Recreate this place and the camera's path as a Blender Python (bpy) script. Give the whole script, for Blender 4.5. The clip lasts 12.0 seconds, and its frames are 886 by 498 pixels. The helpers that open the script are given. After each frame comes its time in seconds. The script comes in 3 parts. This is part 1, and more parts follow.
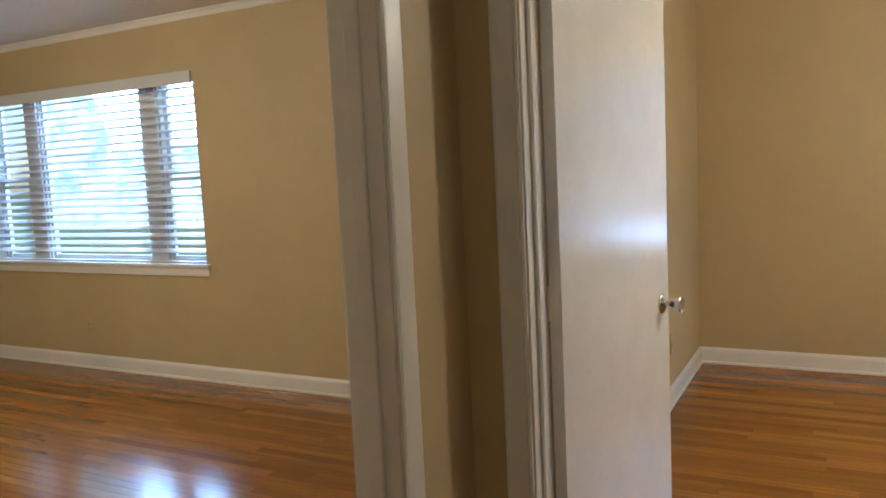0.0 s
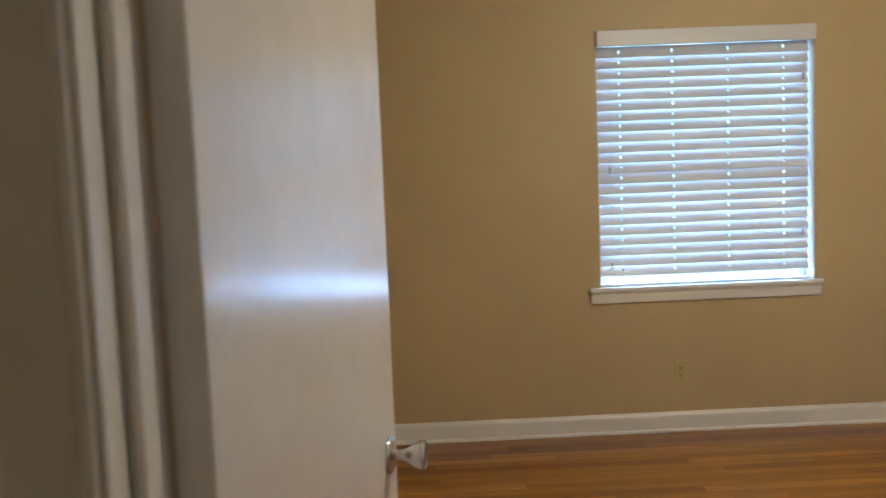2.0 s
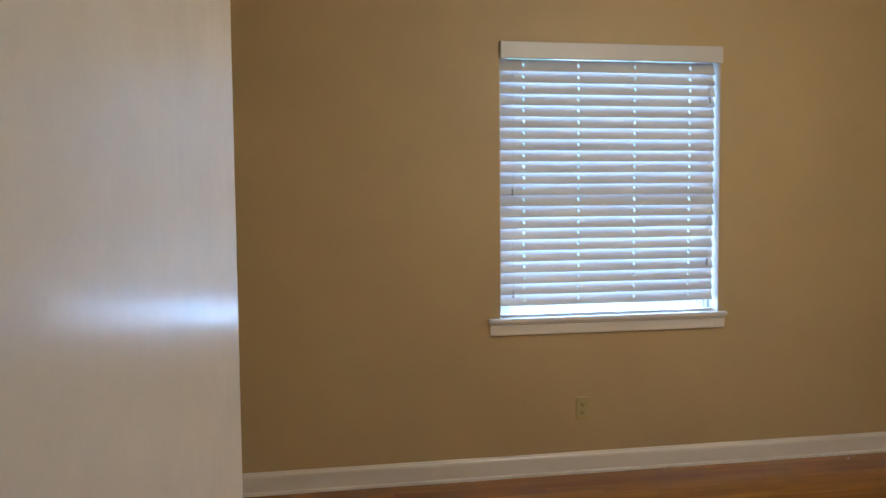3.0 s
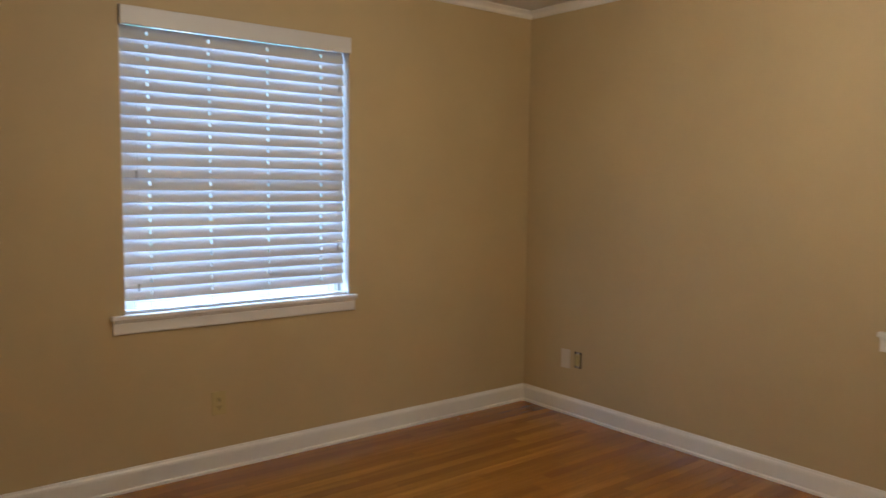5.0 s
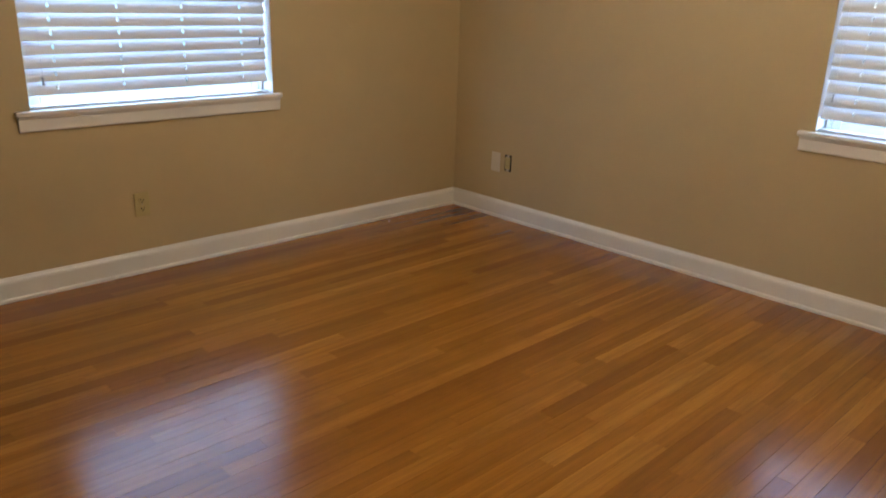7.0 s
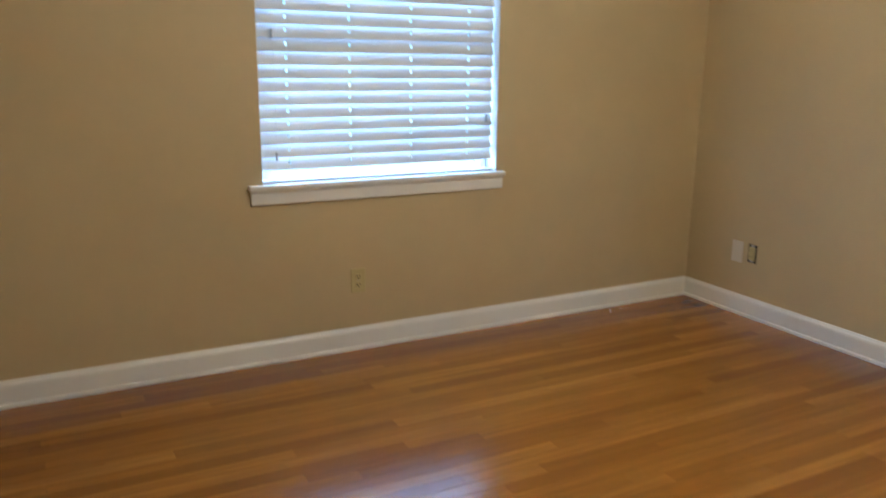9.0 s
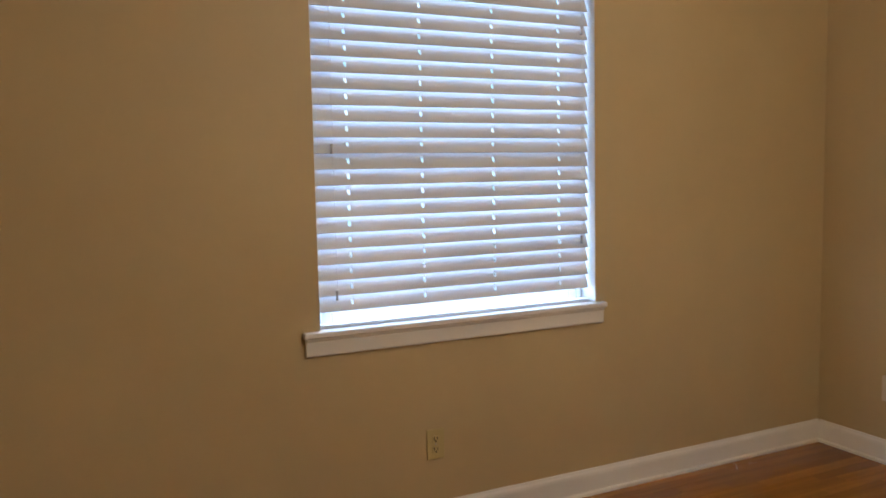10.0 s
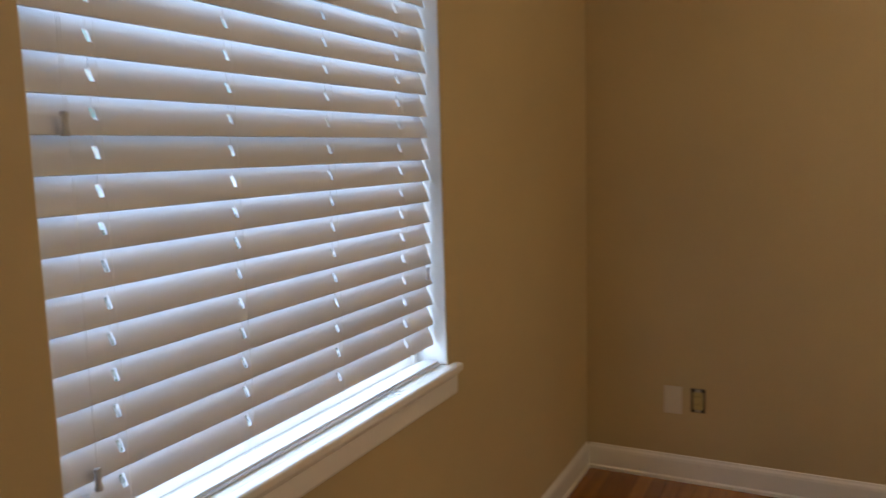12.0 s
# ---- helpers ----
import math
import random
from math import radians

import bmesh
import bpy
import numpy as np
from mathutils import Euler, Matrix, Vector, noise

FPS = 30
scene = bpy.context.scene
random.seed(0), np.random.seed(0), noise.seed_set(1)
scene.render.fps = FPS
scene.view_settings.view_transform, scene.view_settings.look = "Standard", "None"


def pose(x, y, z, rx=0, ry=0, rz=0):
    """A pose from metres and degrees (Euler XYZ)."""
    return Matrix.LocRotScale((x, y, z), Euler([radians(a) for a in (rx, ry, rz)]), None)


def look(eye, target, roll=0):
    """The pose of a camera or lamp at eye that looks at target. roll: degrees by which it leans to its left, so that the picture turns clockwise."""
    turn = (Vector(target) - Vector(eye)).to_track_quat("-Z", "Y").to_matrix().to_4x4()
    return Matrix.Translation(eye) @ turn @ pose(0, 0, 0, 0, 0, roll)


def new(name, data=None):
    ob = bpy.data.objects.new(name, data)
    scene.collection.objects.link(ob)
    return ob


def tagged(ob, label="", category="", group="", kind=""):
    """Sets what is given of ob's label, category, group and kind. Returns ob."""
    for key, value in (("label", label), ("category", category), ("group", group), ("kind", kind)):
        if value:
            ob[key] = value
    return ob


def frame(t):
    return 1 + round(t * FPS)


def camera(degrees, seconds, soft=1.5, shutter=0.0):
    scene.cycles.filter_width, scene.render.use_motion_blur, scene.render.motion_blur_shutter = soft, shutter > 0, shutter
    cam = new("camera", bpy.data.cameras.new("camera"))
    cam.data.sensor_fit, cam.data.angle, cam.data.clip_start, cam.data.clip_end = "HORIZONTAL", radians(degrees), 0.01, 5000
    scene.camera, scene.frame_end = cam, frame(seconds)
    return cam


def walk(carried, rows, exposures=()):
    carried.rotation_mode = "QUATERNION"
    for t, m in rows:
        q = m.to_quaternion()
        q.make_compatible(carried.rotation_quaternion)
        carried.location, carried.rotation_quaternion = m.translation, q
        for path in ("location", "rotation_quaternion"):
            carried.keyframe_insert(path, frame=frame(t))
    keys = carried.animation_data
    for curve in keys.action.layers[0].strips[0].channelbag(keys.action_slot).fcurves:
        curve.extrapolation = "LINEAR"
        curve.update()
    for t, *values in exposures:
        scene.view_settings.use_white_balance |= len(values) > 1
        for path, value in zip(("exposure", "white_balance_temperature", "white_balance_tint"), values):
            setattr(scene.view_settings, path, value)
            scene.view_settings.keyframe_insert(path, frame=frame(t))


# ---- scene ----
cam = camera(60.2, 12.0, shutter=0.35)
PATH = [
    (0, (1.087, -0.166, 1.365), (0.159, 1.593, 1.154), -2.8),
    (0.5, (0.903, 0.035, 1.345), (0.083, 1.847, 1.144), -3.9),
    (0.9, (0.8, 0.255, 1.34), (0.231, 2.161, 1.133), -4.4),
    (1, (0.789, 0.336, 1.339), (0.281, 2.259, 1.129), -4.2),
    (1.2, (0.767, 0.474, 1.347), (0.368, 2.423, 1.146), -4.0),
    (1.5, (0.733, 0.698, 1.353), (0.479, 2.673, 1.164), -2.7),
    (2, (0.647, 1.015, 1.363), (0.686, 3.008, 1.198), -2.3),
    (2.5, (0.663, 1.266, 1.358), (0.89, 3.248, 1.215), -1.8),
    (2.7, (0.68, 1.332, 1.363), (0.937, 3.311, 1.233), -1.2),
    (4.3, (0.572, 1.533, 1.352), (1.481, 3.308, 1.202), 0.4),
    (4.5, (0.583, 1.534, 1.356), (1.583, 3.259, 1.202), 0.6),
    (5, (0.57, 1.559, 1.386), (1.815, 3.115, 1.213), 0.7),
    (5.5, (0.624, 1.564, 1.408), (2.043, 2.961, 1.212), 1.3),
    (6, (0.594, 1.596, 1.377), (2.106, 2.886, 1.157), 2.1),
    (6.5, (0.579, 1.581, 1.353), (2.019, 2.907, 0.944), 2.3),
    (6.7, (0.595, 1.578, 1.321), (1.982, 2.92, 0.799), 2.2),
    (8.3, (0.604, 1.589, 1.287), (1.755, 3.027, 0.507), 0.5),
    (8.5, (0.667, 1.646, 1.314), (1.74, 3.184, 0.621), 0.7),
    (9, (0.752, 1.849, 1.297), (1.654, 3.57, 0.824), 0.7),
    (9.5, (0.78, 2.168, 1.283), (1.634, 3.955, 1.008), -0.8),
    (10, (0.841, 2.511, 1.296), (1.691, 4.312, 1.114), -1.2),
    (10.5, (0.871, 2.915, 1.345), (1.785, 4.686, 1.189), -0.9),
    (11, (0.829, 3.322, 1.374), (2.011, 4.925, 1.194), -1.3),
    (11.5, (0.885, 3.746, 1.377), (2.346, 5.092, 1.143), -1.6),
    (12, (0.92, 4.109, 1.353), (2.691, 5.005, 1.103), -1.6),
]
EXPOSURES = [(0, 0.85, 5800, 2), (1.5, 0.58, 5800, 3), (2.5, 0.28, 5850, 4), (4.3, 0.08, 6200, 9), (5.0, 0.02, 6200, 9),
             (6.5, 0.08, 6500, 14), (8.3, 0.76, 4950, -20), (8.6, 0.72, 4950, -20), (9.1, 0.55, 5500, 4), (9.6, 0.33, 5850, 5),
             (10.0, 0.13, 6400, 12), (11.0, -0.25, 7050, 13), (12.0, -0.45, 7550, 13)]
walk(cam, [(t, look(eye, target, roll)) for t, eye, target, roll in PATH], EXPOSURES)

# ---------------- world and light ----------------
world = bpy.data.worlds.new("world")
scene.world = world
world.use_nodes = True
wn = world.node_tree
sky = wn.nodes.new("ShaderNodeTexSky")
sky.sky_type = 'NISHITA'
sky.sun_disc = False
sky.sun_elevation = radians(48)
sky.sun_rotation = radians(215)
wn.links.new(sky.outputs[0], wn.nodes["Background"].inputs[0])
wn.nodes["Background"].inputs[1].default_value = 0.12

sun = new("sun", bpy.data.lights.new("sun", 'SUN'))
sun.data.energy, sun.data.angle, sun.data.color = 3.0, radians(0.5), (1, 0.95, 0.88)
sun.matrix_world = look((-6, -9, 12), (0, 0, 0))

WINDOW_POWER = 29.0
LEFT_POWER = 110.0
UNSEEN_LAMP_POWER = 38.0


def window_light(name, eye, target, sx, sy, power, colour=(0.40, 0.61, 1.0)):
    """The sky's light outside a window: an area lamp in its opening."""
    lamp = new(name, bpy.data.lights.new(name, 'AREA'))
    lamp.data.shape, lamp.data.size, lamp.data.size_y = 'RECTANGLE', sx, sy
    lamp.data.energy, lamp.data.color = power, colour
    lamp.matrix_world = look(eye, target)
    return lamp


for z, tall, share in ((1.083, 0.575, 1.0), (1.735, 0.60, 0.68)):   # the eaves shade the upper sash
    window_light("window_light_north", (2.12, 5.083, z), (2.12, 4.0, z), 1.05, tall, WINDOW_POWER * tall * share)
    window_light("window_light_east", (4.083, 2.28, z), (3.0, 2.28, z), 1.05, tall, WINDOW_POWER * tall * share * 0.8)
window_light("window_light_left", (-3.8, 4.9, 2.0), (-3.8, 3.6, 1.5), 2.8, 0.7, LEFT_POWER)

# ---------------- materials ----------------


def material(name, rough=0.5, metal=0.0):
    m = bpy.data.materials.new(name)
    m.use_nodes = True
    b = m.node_tree.nodes["Principled BSDF"]
    b.inputs["Roughness"].default_value = rough
    b.inputs["Metallic"].default_value = metal
    return m, m.node_tree, b


def node(nt, kind, **values):
    n = nt.nodes.new(kind)
    for key, value in values.items():
        n.inputs[key.replace("_", " ")].default_value = value
    return n


def ramp(nt, fac, stops):
    r = nt.nodes.new("ShaderNodeValToRGB")
    while len(r.color_ramp.elements) < len(stops):
        r.color_ramp.elements.new(0.5)
    for e, (at, c) in zip(r.color_ramp.elements, stops):
        e.position, e.color = at, (*c, 1)
    nt.links.new(fac, r.inputs[0])
    return r.outputs[0]


def mix(nt, fac, a, b, how='MIX'):
    m = nt.nodes.new("ShaderNodeMix")
    m.data_type, m.blend_type = 'RGBA', how
    for value, socket in ((fac, m.inputs[0]), (a, m.inputs[6]), (b, m.inputs[7])):
        if isinstance(value, (int, float)):
            socket.default_value = value
        elif isinstance(value, tuple):
            socket.default_value = (*value, 1)
        else:
            nt.links.new(value, socket)
    return m.outputs[2]


def bump(nt, bsdf, height, strength, distance):
    n = node(nt, "ShaderNodeBump", Strength=strength, Distance=distance)
    nt.links.new(height, n.inputs["Height"])
    nt.links.new(n.outputs[0], bsdf.inputs["Normal"])


def position(nt):
    return nt.nodes.new("ShaderNodeNewGeometry").outputs["Position"]


def painted(name, colour, rough, grain=220.0, relief=0.10, blotch=0.05, dirt=None):
    """Rolled or brushed paint: a fine orange-peel relief, faint large blotches, scuffs in the gloss."""
    m, nt, b = material(name, rough)
    p = position(nt)
    fine = node(nt, "ShaderNodeTexNoise", Scale=grain, Detail=3.0)
    big = node(nt, "ShaderNodeTexNoise", Scale=1.7, Detail=5.0, Roughness=0.6)
    for n in (fine, big):
        nt.links.new(p, n.inputs["Vector"])
    dark = tuple(c * (1 - blotch * 1.6) for c in colour)
    light = tuple(min(1, c * (1 + blotch)) for c in colour)
    c = ramp(nt, big.outputs[0], [(0.3, dark), (0.7, light)])
    if dirt:
        spots = node(nt, "ShaderNodeTexNoise", Scale=9.0, Detail=8.0, Roughness=0.75)
        nt.links.new(p, spots.inputs["Vector"])
        c = mix(nt, ramp(nt, spots.outputs[0], [(0.62, (0, 0, 0)), (0.78, (0.5, 0.5, 0.5))]), c, dirt)
    nt.links.new(c, b.inputs["Base Color"])
    r = node(nt, "ShaderNodeMapRange")
    r.inputs[3].default_value, r.inputs[4].default_value = rough - 0.07, rough + 0.09
    nt.links.new(big.outputs[0], r.inputs[0])
    nt.links.new(r.outputs[0], b.inputs["Roughness"])
    bump(nt, b, fine.outputs[0], relief, 0.002)
    return m


def floor_wood(name, per_island):
    """Oiled red-oak strips: each strip its own tone, with long grain, pores and worn gloss."""
    m, nt, b = material(name, 0.3)
    g = nt.nodes.new("ShaderNodeNewGeometry")
    if per_island:
        rand = g.outputs["Random Per Island"]
    else:
        rand = nt.nodes.new("ShaderNodeObjectInfo").outputs["Random"]
    shift = nt.nodes.new("ShaderNodeVectorMath")
    shift.operation = 'MULTIPLY_ADD'
    comb = nt.nodes.new("ShaderNodeCombineXYZ")
    for k in range(3):
        nt.links.new(rand, comb.inputs[k])
    nt.links.new(comb.outputs[0], shift.inputs[0])
    shift.inputs[1].default_value = (17, 31, 7)
    nt.links.new(g.outputs["Position"], shift.inputs[2])
    stretch = nt.nodes.new("ShaderNodeVectorMath")
    stretch.operation = 'MULTIPLY'
    stretch.inputs[1].default_value = (1.3, 26, 8)
    nt.links.new(shift.outputs[0], stretch.inputs[0])
    grain = node(nt, "ShaderNodeTexNoise", Scale=1.6, Detail=7.0, Roughness=0.62, Distortion=0.5)
    nt.links.new(stretch.outputs[0], grain.inputs["Vector"])
    pores = node(nt, "ShaderNodeTexNoise", Scale=9.0, Detail=4.0, Roughness=0.7)
    nt.links.new(stretch.outputs[0], pores.inputs["Vector"])
    wear = node(nt, "ShaderNodeTexNoise", Scale=1.4, Detail=6.0, Roughness=0.65)
    nt.links.new(g.outputs["Position"], wear.inputs["Vector"])
    tone = ramp(nt, rand, [(0.0, WOOD[0]), (0.3, WOOD[1]), (0.7, WOOD[2]), (1.0, WOOD[3])])
    c = mix(nt, ramp(nt, grain.outputs[0], [(0.35, (0, 0, 0)), (0.68, (0.5, 0.5, 0.5))]), tone, WOOD[4])
    c = mix(nt, ramp(nt, pores.outputs[0], [(0.56, (0, 0, 0)), (0.72, (0.32, 0.32, 0.32))]), c, WOOD[5])
    c = mix(nt, ramp(nt, wear.outputs[0], [(0.50, (0, 0, 0)), (0.70, (0.3, 0.3, 0.3))]), c, WOOD[4])
    nt.links.new(c, b.inputs["Base Color"])
    r = node(nt, "ShaderNodeMapRange")
    r.inputs[3].default_value, r.inputs[4].default_value = 0.12, 0.25
    nt.links.new(wear.outputs[0], r.inputs[0])
    nt.links.new(r.outputs[0], b.inputs["Roughness"])
    b.inputs["Specular IOR Level"].default_value = 0.68
    bump(nt, b, grain.outputs[0], 0.05, 0.001)
    return m


WOOD = [(0.235, 0.080, 0.008), (0.30, 0.112, 0.012), (0.34, 0.133, 0.015), (0.41, 0.173, 0.024),
        (0.148, 0.048, 0.007), (0.095, 0.033, 0.006)]
WALL = painted("beige wall paint", (0.507, 0.392, 0.212), 0.55, 190, 0.10, 0.04)
CEILING = painted("white ceiling paint", (0.78, 0.77, 0.74), 0.8, 120, 0.2, 0.03)
TRIM = painted("white trim enamel", (0.78, 0.755, 0.70), 0.32, 60, 0.06, 0.04, (0.55, 0.5, 0.42))
FLOOR = floor_wood("oak strip floor", False)
FLOOR_FAR = floor_wood("oak strip floor, other rooms", True)
SUBFLOOR = painted("dark subfloor", (0.05, 0.025, 0.012), 0.9)
SLAT = painted("white faux-wood slat", (0.80, 0.79, 0.77), 0.38, 90, 0.05, 0.02)
slat_nodes = SLAT.node_tree
slat_tone = slat_nodes.nodes.new("ShaderNodeObjectInfo")
slat_colour = ramp(slat_nodes, slat_tone.outputs["Random"], [(0.0, (0.60, 0.60, 0.60)), (1.0, (0.67, 0.67, 0.67))])
slat_nodes.links.new(slat_colour, slat_nodes.nodes["Principled BSDF"].inputs["Base Color"])
CORD = painted("white cord", (0.75, 0.74, 0.72), 0.8)
TASSEL = painted("clear grey plastic tassel", (0.42, 0.41, 0.40), 0.35)
IVORY = painted("ivory plastic", (0.48, 0.395, 0.175), 0.35, 80, 0.02)
PALE = painted("white plastic", (0.64, 0.58, 0.47), 0.35, 80, 0.02)
# Flat black stands in for the shade inside slots and the open box.
BLACK = painted("black for shaded recesses", (0.012, 0.010, 0.008), 0.7)
BRASS = material("grey steel", 0.35, 1.0)[0]
BRASS.node_tree.nodes["Principled BSDF"].inputs["Base Color"].default_value = (0.45, 0.43, 0.40, 1)
EARTH = painted("grass and earth", (0.07, 0.09, 0.035), 0.95, 30, 0.4, 0.3)
CHIP = painted("white paint chips", (0.85, 0.85, 0.84), 0.6)


def chrome_material():
    m, nt, b = material("worn satin nickel", 0.22, 1.0)
    n = node(nt, "ShaderNodeTexNoise", Scale=60.0, Detail=4.0)
    nt.links.new(position(nt), n.inputs["Vector"])
    nt.links.new(ramp(nt, n.outputs[0], [(0.3, (0.50, 0.48, 0.45)), (0.7, (0.66, 0.64, 0.60))]), b.inputs["Base Color"])
    return m


def door_material():
    """Semi-gloss white enamel with faint upright brush marks."""
    m, nt, b = material("white door enamel", 0.3)
    p = position(nt)
    s = nt.nodes.new("ShaderNodeVectorMath")
    s.operation = 'MULTIPLY'
    s.inputs[1].default_value = (70, 70, 3.0)
    nt.links.new(p, s.inputs[0])
    brush = node(nt, "ShaderNodeTexNoise", Scale=1.0, Detail=5.0, Roughness=0.6)
    nt.links.new(s.outputs[0], brush.inputs["Vector"])
    scuff = node(nt, "ShaderNodeTexNoise", Scale=6.0, Detail=7.0, Roughness=0.7)
    nt.links.new(p, scuff.inputs["Vector"])
    c = ramp(nt, scuff.outputs[0], [(0.3, (0.76, 0.74, 0.71)), (0.6, (0.82, 0.80, 0.77)), (0.8, (0.70, 0.67, 0.63))])
    nt.links.new(c, b.inputs["Base Color"])
    r = node(nt, "ShaderNodeMapRange")
    r.inputs[3].default_value, r.inputs[4].default_value = 0.14, 0.32
    nt.links.new(scuff.outputs[0], r.inputs[0])
    nt.links.new(r.outputs[0], b.inputs["Roughness"])
    b.inputs["Coat Weight"].default_value = 0.6
    b.inputs["Coat Roughness"].default_value = 0.2
    bump(nt, b, brush.outputs[0], 0.16, 0.002)
    return m


def glass_material():
    m, nt, b = material("window glass", 0.0)
    b.inputs["Transmission Weight"].default_value = 1.0
    b.inputs["IOR"].default_value = 1.45
    b.inputs["Base Color"].default_value = (0.97, 1.0, 0.98, 1)
    return m


def backdrop_material():
    """Bright hazy sky over far trees; its glow stands in for the daylight outside."""
    m, nt, b = material("glowing far trees and sky")
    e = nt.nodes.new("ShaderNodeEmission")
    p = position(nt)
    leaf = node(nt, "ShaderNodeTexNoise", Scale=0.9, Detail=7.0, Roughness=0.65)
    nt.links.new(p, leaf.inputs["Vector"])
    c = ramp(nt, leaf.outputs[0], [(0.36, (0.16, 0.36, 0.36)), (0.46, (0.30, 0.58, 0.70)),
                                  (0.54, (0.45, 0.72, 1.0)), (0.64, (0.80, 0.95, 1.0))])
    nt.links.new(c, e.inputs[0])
    e.inputs[1].default_value = BACKDROP_GLOW
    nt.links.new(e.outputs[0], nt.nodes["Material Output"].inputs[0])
    return m


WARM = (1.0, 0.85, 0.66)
BACKDROP_GLOW = 1.7
CHROME = chrome_material()
# Dome glass of the added ceiling lights, which are out of view.
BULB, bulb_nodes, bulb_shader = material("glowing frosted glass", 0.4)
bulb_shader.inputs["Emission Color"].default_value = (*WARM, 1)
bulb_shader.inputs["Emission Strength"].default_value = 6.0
DOOR = door_material()
GLASS = glass_material()
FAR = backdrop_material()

# ---------------- building helpers ----------------


def box(bm, x0, x1, y0, y1, z0, z1, bevel=0.0, segments=1):
    """A box into bm, with its edges rounded."""
    m = Matrix.LocRotScale(((x0 + x1) / 2, (y0 + y1) / 2, (z0 + z1) / 2), None,
                           (abs(x1 - x0), abs(y1 - y0), abs(z1 - z0)))
    made = bmesh.ops.create_cube(bm, size=1.0, matrix=m)["verts"]
    if bevel:
        edges = list({e for v in made for e in v.link_edges})
        bmesh.ops.bevel(bm, geom=edges, offset=bevel, segments=segments, affect='EDGES', profile=0.5)


def rod(bm, a, b, r, sides=8, r2=None):
    """A round bar from a to b."""
    a, b = Vector(a), Vector(b)
    m = Matrix.Translation((a + b) / 2) @ (b - a).to_track_quat("Z", "Y").to_matrix().to_4x4()
    bmesh.ops.create_cone(bm, cap_ends=True, segments=sides, radius1=r, radius2=r if r2 is None else r2,
                          depth=(b - a).length, matrix=m)


def turned(bm, outline, m, sides=28):
    """A turned body: (radius, height) pairs round the axis z of m."""
    rings = []
    for r, h in outline:
        rings.append([bm.verts.new(m @ Vector((r * math.cos(2 * math.pi * k / sides),
                                               r * math.sin(2 * math.pi * k / sides), h))) for k in range(sides)])
    for a, b in zip(rings, rings[1:]):
        for k in range(sides):
            bm.faces.new((a[k], a[(k + 1) % sides], b[(k + 1) % sides], b[k]))
    bm.faces.new(rings[0][::-1])
    bm.faces.new(rings[-1])


def sweep(bm, profile, a, b, out):
    """A moulding from a to b on the level: profile of (off the wall, height) pairs, 'out' the way off the wall."""
    a, b, out = Vector(a), Vector(b), Vector(out)
    ends = [[bm.verts.new(p + out * d + Vector((0, 0, h))) for d, h in profile] for p in (a, b)]
    n = len(profile)
    for k in range(n):
        bm.faces.new((ends[0][k], ends[0][(k + 1) % n], ends[1][(k + 1) % n], ends[1][k]))
    bm.faces.new(ends[0][::-1])
    bm.faces.new(ends[1])
    bmesh.ops.recalc_face_normals(bm, faces=bm.faces)


def upright(bm, profile, base, along, out, z0, z1):
    """An upright moulding: profile of (along the wall, off the wall) pairs."""
    base, along, out = Vector(base), Vector(along), Vector(out)
    ends = [[bm.verts.new(base + along * u + out * d + Vector((0, 0, z))) for u, d in profile] for z in (z0, z1)]
    n = len(profile)
    for k in range(n):
        bm.faces.new((ends[0][k], ends[0][(k + 1) % n], ends[1][(k + 1) % n], ends[1][k]))
    bm.faces.new(ends[0][::-1])
    bm.faces.new(ends[1])
    bmesh.ops.recalc_face_normals(bm, faces=bm.faces)


def meshed(name, bm, mat, smooth=False):
    data = bpy.data.meshes.new(name)
    bm.to_mesh(data)
    bm.free()
    data.materials.append(mat)
    if smooth:
        for f in data.polygons:
            f.use_smooth = True
        data.set_sharp_from_angle(angle=radians(35))
    return data


def part(name, bm, mat, parent, label="", smooth=False):
    """Links bm as one mesh under a thing or a part of it."""
    ob = new(name, meshed(name, bm, mat, smooth))
    ob.parent = parent
    return tagged(ob, label)


def thing(name, at, label, category, group="", kind="", turn=0):
    ob = new(name)
    ob.empty_display_size = 0.05
    ob.matrix_world = pose(*at, 0, 0, turn)
    return tagged(ob, label, category, group, kind)


def structure(name, bm, mat, label, category):
    return tagged(new(name, meshed(name, bm, mat)), label, category, "", "structure")


# ---------------- plan ----------------
H = 2.44
X0, X1, Y0, Y1 = 0.25, 4.0, 1.65, 5.0        # bedroom
HALL_E, HALL_S = 1.75, -1.3                   # hall: x 0.25 to 1.75, y -1.3 to 1.55
LX0, LY1 = -5.7, 3.569                        # left room: x -5.6 to 0.135, y -1.3 to 3.471
W1 = (1.549, 2.69, 0.773, 2.124)               # north window: x, z
W2 = (1.72, 2.829, 0.765, 2.078)               # east window: y, z
W3 = (-4.94, -2.661, 0.785, 2.078)              # left room's window: x, z
D1 = (0.42, 1.20)                           # bedroom doorway, clear
D2 = (0.25, 1.178)                            # left doorway, clear
DH = 2.035
WS = 1.535                                    # hall face of the doorway wall


